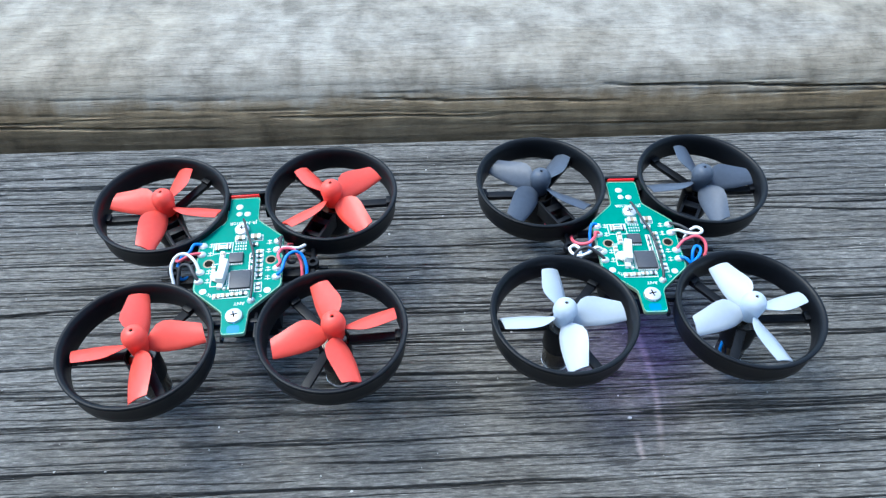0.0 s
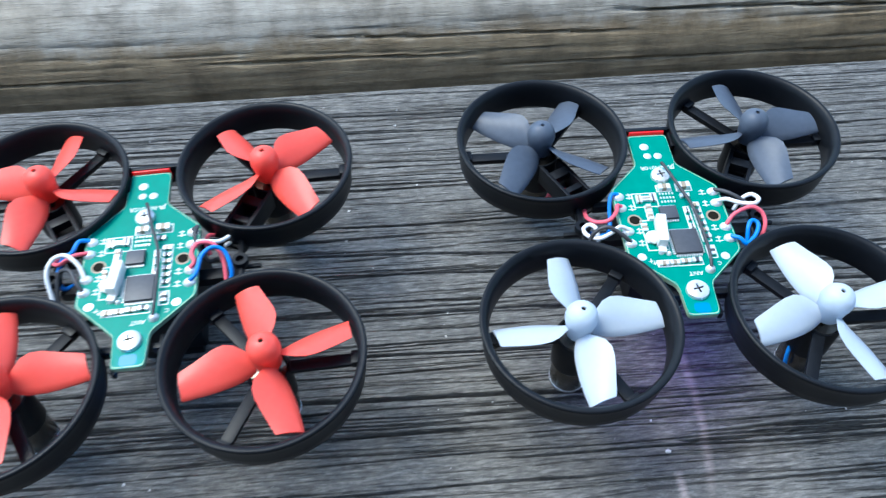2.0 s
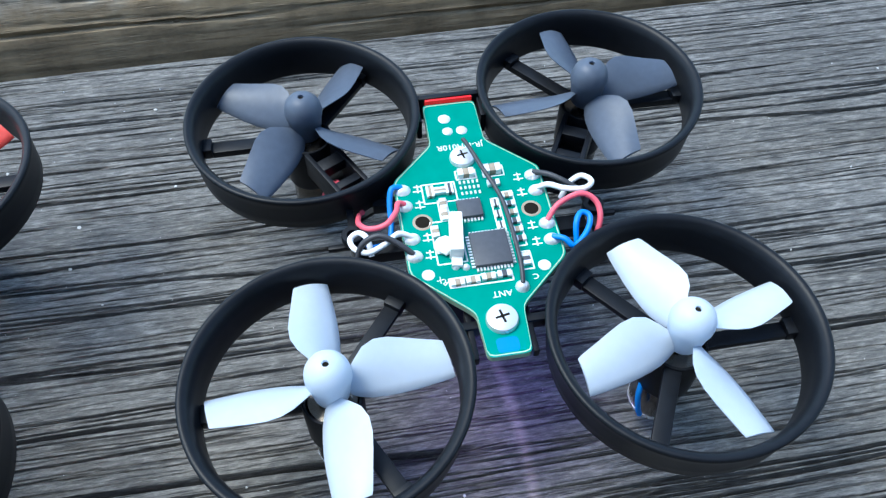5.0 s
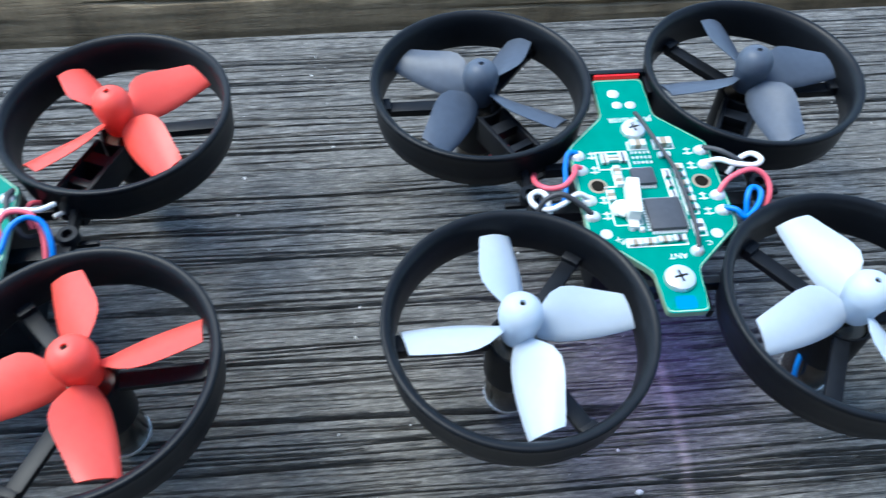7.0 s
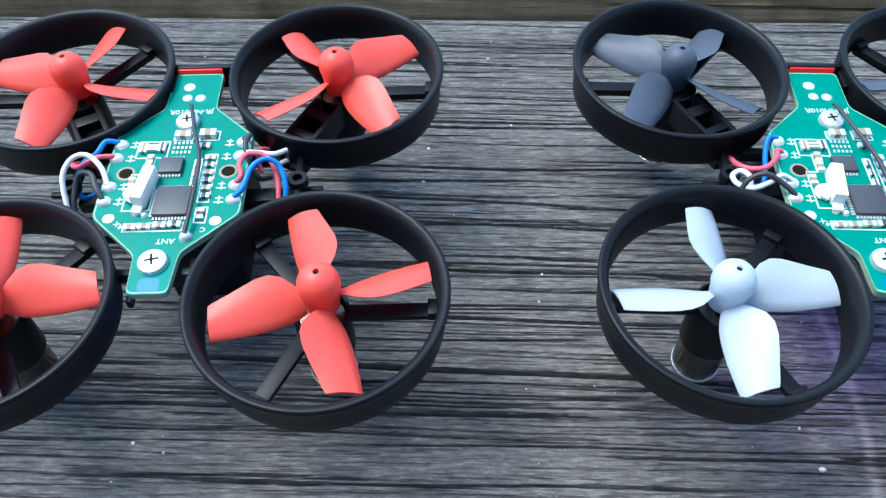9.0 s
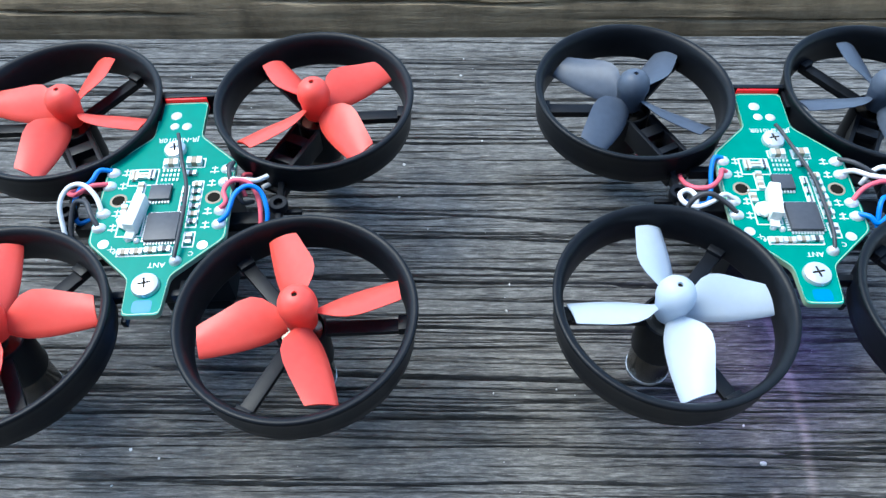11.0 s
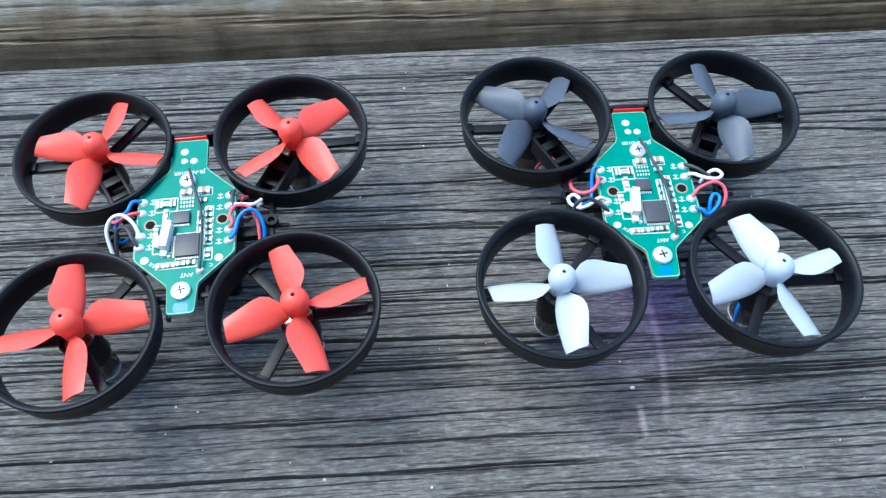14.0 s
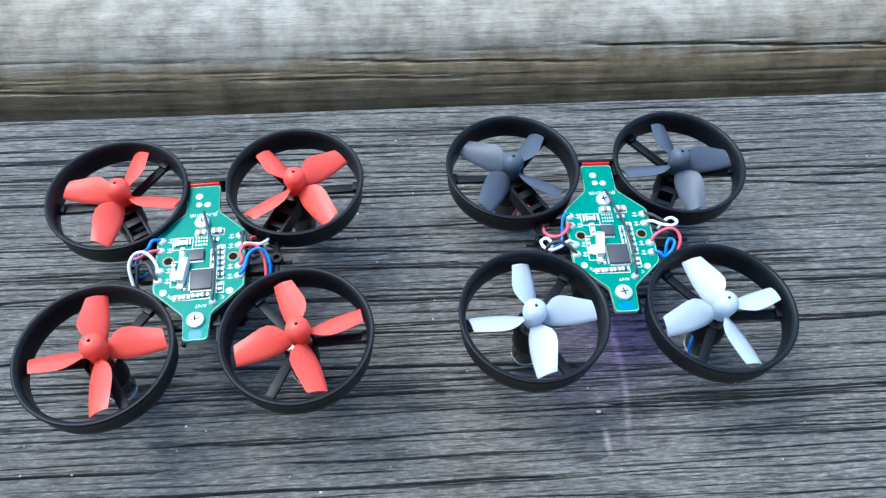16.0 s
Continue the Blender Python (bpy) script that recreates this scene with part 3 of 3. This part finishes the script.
    outline = [(-4.3, 24.1), (4.1, 24.1), (4.1, 15.4), (11.1, 8.7), (11.1, -7.9), (3.35, -15.1), (2.9, -22.1), (-2.9, -22.1), (-3.2, -15.4), (-11.0, -8.0), (-11.0, 8.9), (-4.4, 15.5)]
    bm = prism(rounded(outline, 0.9), top - 1.0, top)
    for f in bm.faces:
        f.material_index = 1 if abs(f.normal.z) < 0.5 else 0
    board = part("circuit_board", bm, PCB, copter, "glossy green printed circuit board", mats=(PCB_EDGE,))
    board.location = (bx * MM, by * MM, 0)

    def on(name, bm, mat, x, y, turn=0.0, label="", z=top):
        bmesh.ops.transform(bm, matrix=pose(x, y, z, 0, 0, turn), verts=bm.verts)
        return part(name, bm, mat, board, label)

    def chip(x, y, w, h, tall, legs):
        on("microchip", box(-w / 2, w / 2, -h / 2, h / 2, 0.12, tall, 0.08), CHIP, x, y, 0, "dark square chip")
        bm = bmesh.new()
        for k in range(legs):
            u = -w / 2 + w * (k + 0.5) / legs
            put(bm, box(u - 0.13, u + 0.13, -h / 2 - 0.55, -h / 2 + 0.05, 0.02, 0.3))
            put(bm, box(u - 0.13, u + 0.13, h / 2 - 0.05, h / 2 + 0.55, 0.02, 0.3))
        if legs > 8:
            for k in range(legs):
                u = -h / 2 + h * (k + 0.5) / legs
                put(bm, box(-w / 2 - 0.5, -w / 2 + 0.05, u - 0.13, u + 0.13, 0.02, 0.3))
                put(bm, box(w / 2 - 0.05, w / 2 + 0.5, u - 0.13, u + 0.13, 0.02, 0.3))
        on("chip_leg_strip", bm, SOLDER, x, y, 0, "row of bright solder legs")

    chip(-0.8, 1.8, 3.5, 3.1, 0.85, 7)
    chip(0.75, -5.6, 5.2, 5.6, 0.9, 11)

    def screw(x, y, r):
        bm = lathe([(0, 1.0), (0.3 * r, 1.02), (0.65 * r, 0.95), (0.92 * r, 0.72), (r, 0.4), (r, 0.0), (0, 0.0)], 32)
        s = on("screw", bm, STEEL, x, y, 0, "bright cross-head screw")
        for turn in (12, 102):
            # no recess is cut; dark strips stand in for its shade
            bm = box(-0.45 * r, 0.45 * r, -0.075 * r, 0.075 * r, 0.9, 1.035)
            bmesh.ops.transform(bm, matrix=pose(x, y, top, 0, 0, turn), verts=bm.verts)
            part("slot", bm, HOLE_SHADE, s, "dark strip painted for the shade of the cross recess")

    screw(0, -16.8, 2.2)
    screw(0, 11.9, 1.95)

    def blob(x, y, r, tall=0.55, sx=1.0, turn=0):
        bm = lathe([(0, tall), (0.35 * r, 0.95 * tall), (0.7 * r, 0.7 * tall), (0.93 * r, 0.3 * tall), (r, 0.0)], 18)
        bmesh.ops.transform(bm, matrix=pose(0, 0, 0, 0, 0, turn) @ Matrix.Diagonal((sx, 1, 1, 1)), verts=bm.verts)
        return on("solder_joint", bm, SOLDER, x, y)

    for x, y, r in ((-1.3, 20.6, 1.0), (-1.2, 17.9, 0.85), (1.0, 17.8, 0.9)):
        blob(x, y, r, 0.25)
    for x, y in ((-9.8, 7.0), (-9.9, 4.0), (-9.7, -2.0), (-9.8, -5.0), (9.7, 7.0), (9.6, 4.0), (9.7, -2.2), (9.7, -5.1)):
        blob(x, y, 1.05, 0.8, 1.15)
        s = -1 if x < 0 else 1
        bm = box(-0.1, 0.1, -0.8, 0.8, 0.01, 0.04)
        put(bm, box(-0.75, 0.75, -0.55, -0.35, 0.01, 0.04))
        put(bm, box(-0.55, 0.55, 0.3, 0.5, 0.01, 0.04))
        on("marking", bm, PRINT, x - s * 2.2, y, 0, "small white printed mark")
    for x, y in ((-8.4, -8.3), (7.6, -9.2)):
        on("test_pad", lathe([(0, 0.06), (0.85, 0.06), (0.9, 0.0)], 20), SOLDER, x, y, 0, "round bright test pad")
    blob(3.8, -12.2, 1.0, 1.0)
    for x in (-7.8, 8.1):
        ring = on("mounting_hole", lathe([(1.05, 0.02), (1.35, 0.05), (1.45, 0.0)], 24), CAP_TAN, x, 0.8, 0, "plated hole through the board")
        # the board is uncut: a dark disc gives the hole its shade
        bm = lathe([(0, 0.025), (1.06, 0.025)], 24)
        bmesh.ops.translate(bm, vec=(x, 0.8, top), verts=bm.verts)
        part("bore", bm, HOLE_SHADE, ring, "dark disc painted for the shade in the hole")

    # white socket with its cable stub
    bm = box(-0.95, 0.95, -3.2, 3.4, 0.0, 2.6, 0.25)
    put(bm, box(-0.75, 0.75, -4.6, -3.1, 0.2, 0.8, 0.1))
    sock = on("battery_socket", bm, NYLON, -3.7, -3.3, -8, "white nylon battery socket")
    bm = bmesh.new()
    bmesh.ops.create_icosphere(bm, subdivisions=3, radius=1.0)
    for v in bm.verts:
        v.co += v.co * 0.25 * noise.noise(v.co * 2.3)
    bmesh.ops.transform(bm, matrix=pose(-5.5, -4.2, top + 0.6, 0, 0, 15) @ Matrix.Diagonal((1.35, 1.5, 0.9, 1)), verts=bm.verts)
    part("glue_blob", bm, NYLON, sock, "white set glue")
    for x, y in ((-4.5, -7.6), (-3.1, -7.9)):
        blob(x, y, 0.55, 0.6)

    # small soldered parts
    def smd(x, y, w, h, tall, mat, turn=0):
        body = on("chip_component", box(-w * 0.21, w * 0.21, -h / 2, h / 2, 0.05, tall, 0.04), mat, x, y, turn)
        for u0, u1 in ((-w * 0.56, -w * 0.2), (w * 0.2, w * 0.56)):
            bm = box(u0, u1, -h / 2 - 0.03, h / 2 + 0.03, 0.0, tall + 0.03, 0.04)
            bmesh.ops.transform(bm, matrix=pose(x, y, top, 0, 0, turn), verts=bm.verts)
            part("terminal", bm, SOLDER, body, "bright soldered end")

    smd(-0.1, 8.6, 2.2, 1.25, 0.9, CAP_TAN)
    smd(3.9, 8.7, 2.3, 1.4, 1.0, CAP_TAN)
    for x, y in ((-5.9, 5.9), (-4.5, 5.9), (-3.0, 6.1)):
        smd(x, y, 1.0, 1.9, 0.6, CAP_TAN if x < -4 else CHIP, 90 if x == -4.5 else 0)
    for k in range(6):
        smd(5.0 + 0.05 * k, 3.6 - 1.6 * k, 1.5, 0.85, 0.5, CHIP if k % 2 else CAP_TAN)
    for k in range(3):
        smd(3.1, 2.4 - 2.0 * k, 0.7, 1.2, 0.4, CHIP)
    for x, y, t in ((-4.7, -10.3, 0), (-2.6, -10.2, 0), (-0.4, -10.0, 0), (1.8, -9.9, 0), (5.3, -8.0, 90), (-4.4, 3.4, 90), (-4.5, 1.4, 90), (-6.3, -1.4, 90), (3.6, 6.2, 0)):
        smd(x, y, 1.7, 0.95, 0.55, CAP_TAN if x < 0 else CHIP, t)
    bm = bmesh.new()
    for r in range(3):
        for c in range(5):
            put(bm, box(-1.4 + 0.65 * c, -1.1 + 0.65 * c, 4.75 + 1.05 * r, 5.3 + 1.05 * r, top + 0.01, top + 0.16))
    part("pad_grid", bm, SOLDER, board, "grid of tiny bright pads")

    # printed frames and lettering
    bm = bmesh.new()
    for x0, x1, y0, y1 in ((-7.1, -2.0, 3.9, 7.7), (-1.7, 1.5, 7.7, 9.6), (2.4, 5.7, 7.6, 9.8), (2.5, 3.8, -2.6, 3.6), (4.2, 6.1, -5.6, 4.6), (-5.9, 3.0, -11.0, -9.3), (-6.9, -2.6, -7.0, 0.6), (4.3, 6.2, -9.6, -6.4), (-5.2, -3.7, 0.5, 4.4)):
        for a, b, c, d in ((x0, x1, y0, y0 + 0.22), (x0, x1, y1 - 0.22, y1), (x0, x0 + 0.22, y0, y1), (x1 - 0.22, x1, y0, y1)):
            put(bm, box(a, b, c, d, top + 0.005, top + 0.03))
    part("printed_outline", bm, PRINT, board, "thin white printed outline")
    words("JR-NH010R", 1.5, 0.1, 14.5, top + 0.02, board)
    words("ANT", 1.35, 0.9, -12.8, top + 0.02, board)
    words("RX", 1.2, -6.6, -9.6, top + 0.02, board, 140)
    words("C", 1.2, 6.0, -10.8, top + 0.02, board)
    # rim print along the outline
    lead = [(x, y, top + 0.02) for x, y in rounded([(x * 0.985, y * 0.992) for x, y in outline], 0.9, 2)]
    bm = bmesh.new()
    n = len(lead)
    outer = [bm.verts.new(p) for p in lead]
    inside = [bm.verts.new((p[0] * 0.985, p[1] * 0.992, p[2])) for p in lead]
    for i in range(n):
        j = (i + 1) % n
        bm.faces.new((outer[i], outer[j], inside[j], inside[i]))
    part("edge_print", bm, PCB_EDGE, board, "pale line round the board's edge")

    # aerial lead
    aerial = [(3.8, -12.2, top + 0.9), (4.1, -9.0, top + 1.6), (4.1, -1.8, top + 1.7), (3.7, 2.6, top + 1.8), (2.2, 7.9, top + 2.0), (1.0, 12.6, top + 1.9), (0.5, 14.3, top + 1.7)]
    a = part("aerial", tube(aerial, 0.33), W_BLACK, copter, "thin dark grey aerial lead")
    a.location = (bx * MM, by * MM, 0)

    # motor leads
    colours = {"red": (W_RED, "pinkish red motor lead"), "blue": (W_BLUE, "blue motor lead"), "white": (W_WHITE, "white motor lead"), "black": (W_BLACK, "black motor lead")}
    for colour, pts in wires:
        mat, said = colours[colour]
        w = part("lead", tube(pts, 0.42), mat, copter, said)
        w.location = (bx * MM, by * MM, 0)

    # diodes under the two tabs
    d = part("front_diode", box(-0.9, 0.9, -21.4, -20.2, 22.4, 23.2, 0.15), LED_BLUE, copter, "lit blue light diode")
    d.location = (bx * MM, by * MM, 0)
    d = part("rear_diode", box(-3.8, 3.8, 24.15, 24.58, 22.4, 25.05, 0.1), LED_RED, copter, "lit red light diode")
    d.location = (bx * MM, by * MM, 0)
    # added glowing patch: the diode's light through the tip, put into the surface
    d = part("board_glow_patch", prism(rounded([(-1.5, -21.6), (1.5, -21.6), (1.5, -19.4), (-1.5, -19.4)], 0.7), top - 0.3, top + 0.012), LED_GLOW_PATCH, copter, "blue diode light put on the board tip as a glowing patch")
    d.location = (bx * MM, by * MM, 0)
    x, y, turn, sy, sx = spot
    copter.matrix_world = pose(x * MM, y * MM, 0.35 * MM, sy, -sx, turn)
    if led_down:
        glow = bpy.data.lights.new("diode_glow", "SPOT")
        glow.energy, glow.color, glow.shadow_soft_size = led_down, (0.32, 0.07, 1.0), 0.001
        glow.spot_size, glow.spot_blend = radians(150), 1.0
        lamp = new("diode_glow", glow)
        lamp.matrix_world = copter.matrix_world @ pose(bx * MM, (by - 20.5) * MM, 19.0 * MM)
    return copter


Z0, Z1, Z2 = 24.9, 26.0, 20.5
LEFT_WIRES = [
    ("blue", [(-9.9, 7.0, Z0), (-11.8, 6.6, 25.6), (-13.0, 4.6, 25.0), (-15.3, 4.2, 23.6), (-16.4, 2.0, 22.0), (-15.6, -0.6, 20.6), (-14.0, 0.4, 20.0)]),
    ("red", [(-10.0, 4.0, Z0), (-12.5, 3.3, 25.4), (-15.2, 2.2, 24.6), (-16.9, 3.4, 23.8), (-16.0, 5.2, 22.2), (-14.5, 6.5, 20.0)]),
    ("white", [(-9.8, -2.0, Z0), (-10.9, 0.4, 26.2), (-13.2, 2.3, 27.0), (-15.7, 1.9, 26.6), (-17.0, -0.6, 25.0), (-16.3, -4.6, 21.5)]),
    ("black", [(-9.8, -5.0, Z0), (-10.9, -3.4, 25.8), (-12.3, -0.7, 26.0), (-14.7, -0.1, 25.0), (-15.6, -2.9, 22.4), (-15.5, -5.4, 20.0)]),
    ("white", [(9.7, 4.0, Z0), (11.2, 3.6, 25.5), (13.2, 3.1, 25.8), (15.2, 3.2, 25.4), (16.8, 4.8, 24.6)]),
    ("black", [(9.7, 7.0, Z0), (10.9, 7.3, 25.6), (10.5, 5.4, 25.9), (11.0, 3.0, 25.0), (12.4, 1.0, 22.5), (13.6, 3.0, 20.2)]),
    ("red", [(9.7, -2.2, Z0), (10.7, -1.4, 25.6), (10.2, 0.7, 26.0), (11.4, 2.6, 26.2), (14.2, 2.4, 25.6), (15.8, -0.5, 23.8), (15.9, -4.9, 21.0)]),
    ("blue", [(9.8, -5.1, Z0), (11.2, -4.0, 25.6), (12.3, -0.8, 26.6), (14.3, 0.8, 26.8), (16.3, 0.3, 25.8), (17.3, -2.5, 23.8), (16.7, -5.2, 21.0)]),
    ("white", [(19.5, 13.0, 18.6), (18.0, 10.0, 19.2), (16.4, 7.4, 20.0), (15.0, 6.0, 20.4)]),
    ("red", [(13.0, 8.2, 21.4), (12.0, 7.4, 22.2), (11.6, 5.8, 21.6), (12.2, 4.0, 20.4)]),
]
RIGHT_WIRES = [
    ("blue", [(-9.9, 7.2, Z0), (-11.4, 6.9, 25.2), (-12.0, 5.0, 24.0), (-12.2, 2.0, 22.4), (-13.0, -0.2, 22.0), (-15.2, -0.8, 22.0), (-16.4, 1.0, 20.8)]),
    ("red", [(-9.9, 4.0, Z0), (-10.9, 3.8, 25.5), (-11.4, 2.2, 25.6), (-13.1, 0.5, 25.2), (-15.4, 0.6, 24.6), (-16.8, 2.5, 23.6), (-16.6, 5.6, 21.6)]),
    ("white", [(-9.7, -2.0, Z0), (-11.6, -1.8, 25.8), (-13.6, -3.1, 25.6), (-15.9, -3.6, 24.8), (-17.8, -2.3, 24.2), (-18.3, -0.5, 24.2), (-17.0, 0.2, 24.5), (-15.9, -1.1, 24.6), (-15.6, -3.0, 23.0)]),
    ("black", [(-9.9, -5.0, Z0), (-11.8, -3.6, 25.9), (-14.4, -2.3, 26.6), (-17.0, -2.8, 25.2), (-18.0, -4.8, 22.0)]),
    ("black", [(9.8, 7.1, Z0), (11.7, 5.5, 25.8), (14.1, 3.6, 25.6), (16.0, 2.6, 24.4), (17.0, 3.8, 22.0)]),
    ("white", [(9.6, 4.0, Z0), (11.2, 3.6, 25.8), (13.2, 2.1, 26.3), (16.0, 1.6, 26.4), (17.4, 2.9, 26.2), (16.3, 4.3, 26.0), (14.5, 3.9, 25.2), (13.2, 3.0, 23.0)]),
    ("red", [(9.7, -2.1, Z0), (11.6, -0.5, 26.2), (15.0, 0.4, 26.8), (17.1, -0.8, 26.0), (17.2, -3.2, 24.6), (15.6, -5.6, 22.0)]),
    ("red", [(-22.0, 18.0, 11.0), (-20.8, 16.6, 16.5), (-19.6, 14.6, 18.9), (-17.4, 10.4, 18.8), (-16.0, 7.0, 20.4)]),
    ("red", [(-20.6, 19.2, 11.0), (-19.4, 16.0, 17.8), (-18.4, 13.0, 18.7), (-16.6, 9.4, 18.8)]),
    ("blue", [(19.6, -25.6, 7.0), (19.0, -25.4, 9.0), (18.8, -24.6, 11.5), (19.4, -23.4, 13.0)]),
    ("blue", [(9.7, -5.0, Z0), (11.1, -6.0, 25.4), (12.4, -7.0, 24.8), (14.6, -5.2, 25.2), (15.6, -3.0, 25.6), (14.5, -2.2, 25.8), (13.4, -3.8, 25.4), (13.2, -6.4, 23.0)]),
]
quadcopter("black toy quadcopter with coral red propellers and green board", (-51.19, 5.54, 2.42, 0.6, 0.4),
           {"fl": (RED, 8.3, 1, (0.1, 0.7, 0.6)), "fr": (RED, 14.4, -1, (0.5, 0.1, 1.0)), "bl": (RED, -14.7, -1, (0.3, 0.8, -0.1)), "br": (RED, 36.8, 1, (0.1, -0.5, 0.6))},
           (-0.87, 0.5), LEFT_WIRES, 0.0)
quadcopter("black toy quadcopter with white and dark grey propellers", (51.89, 8.41, -0.34, 0.5, -0.35),
           {"fl": (WHITE, 5.6, 1, (0.1, 0.4, -0.2)), "fr": (WHITE, 14.6, -1, (0.2, -0.2, 0.9)), "bl": (DARK_PROP, -35.3, -1, (0.1, 1.1, -0.9)), "br": (DARK_PROP, 8.6, 1, (-0.1, 0.0, 0.4))},
           (0.1, -0.5), RIGHT_WIRES, 0.0036)
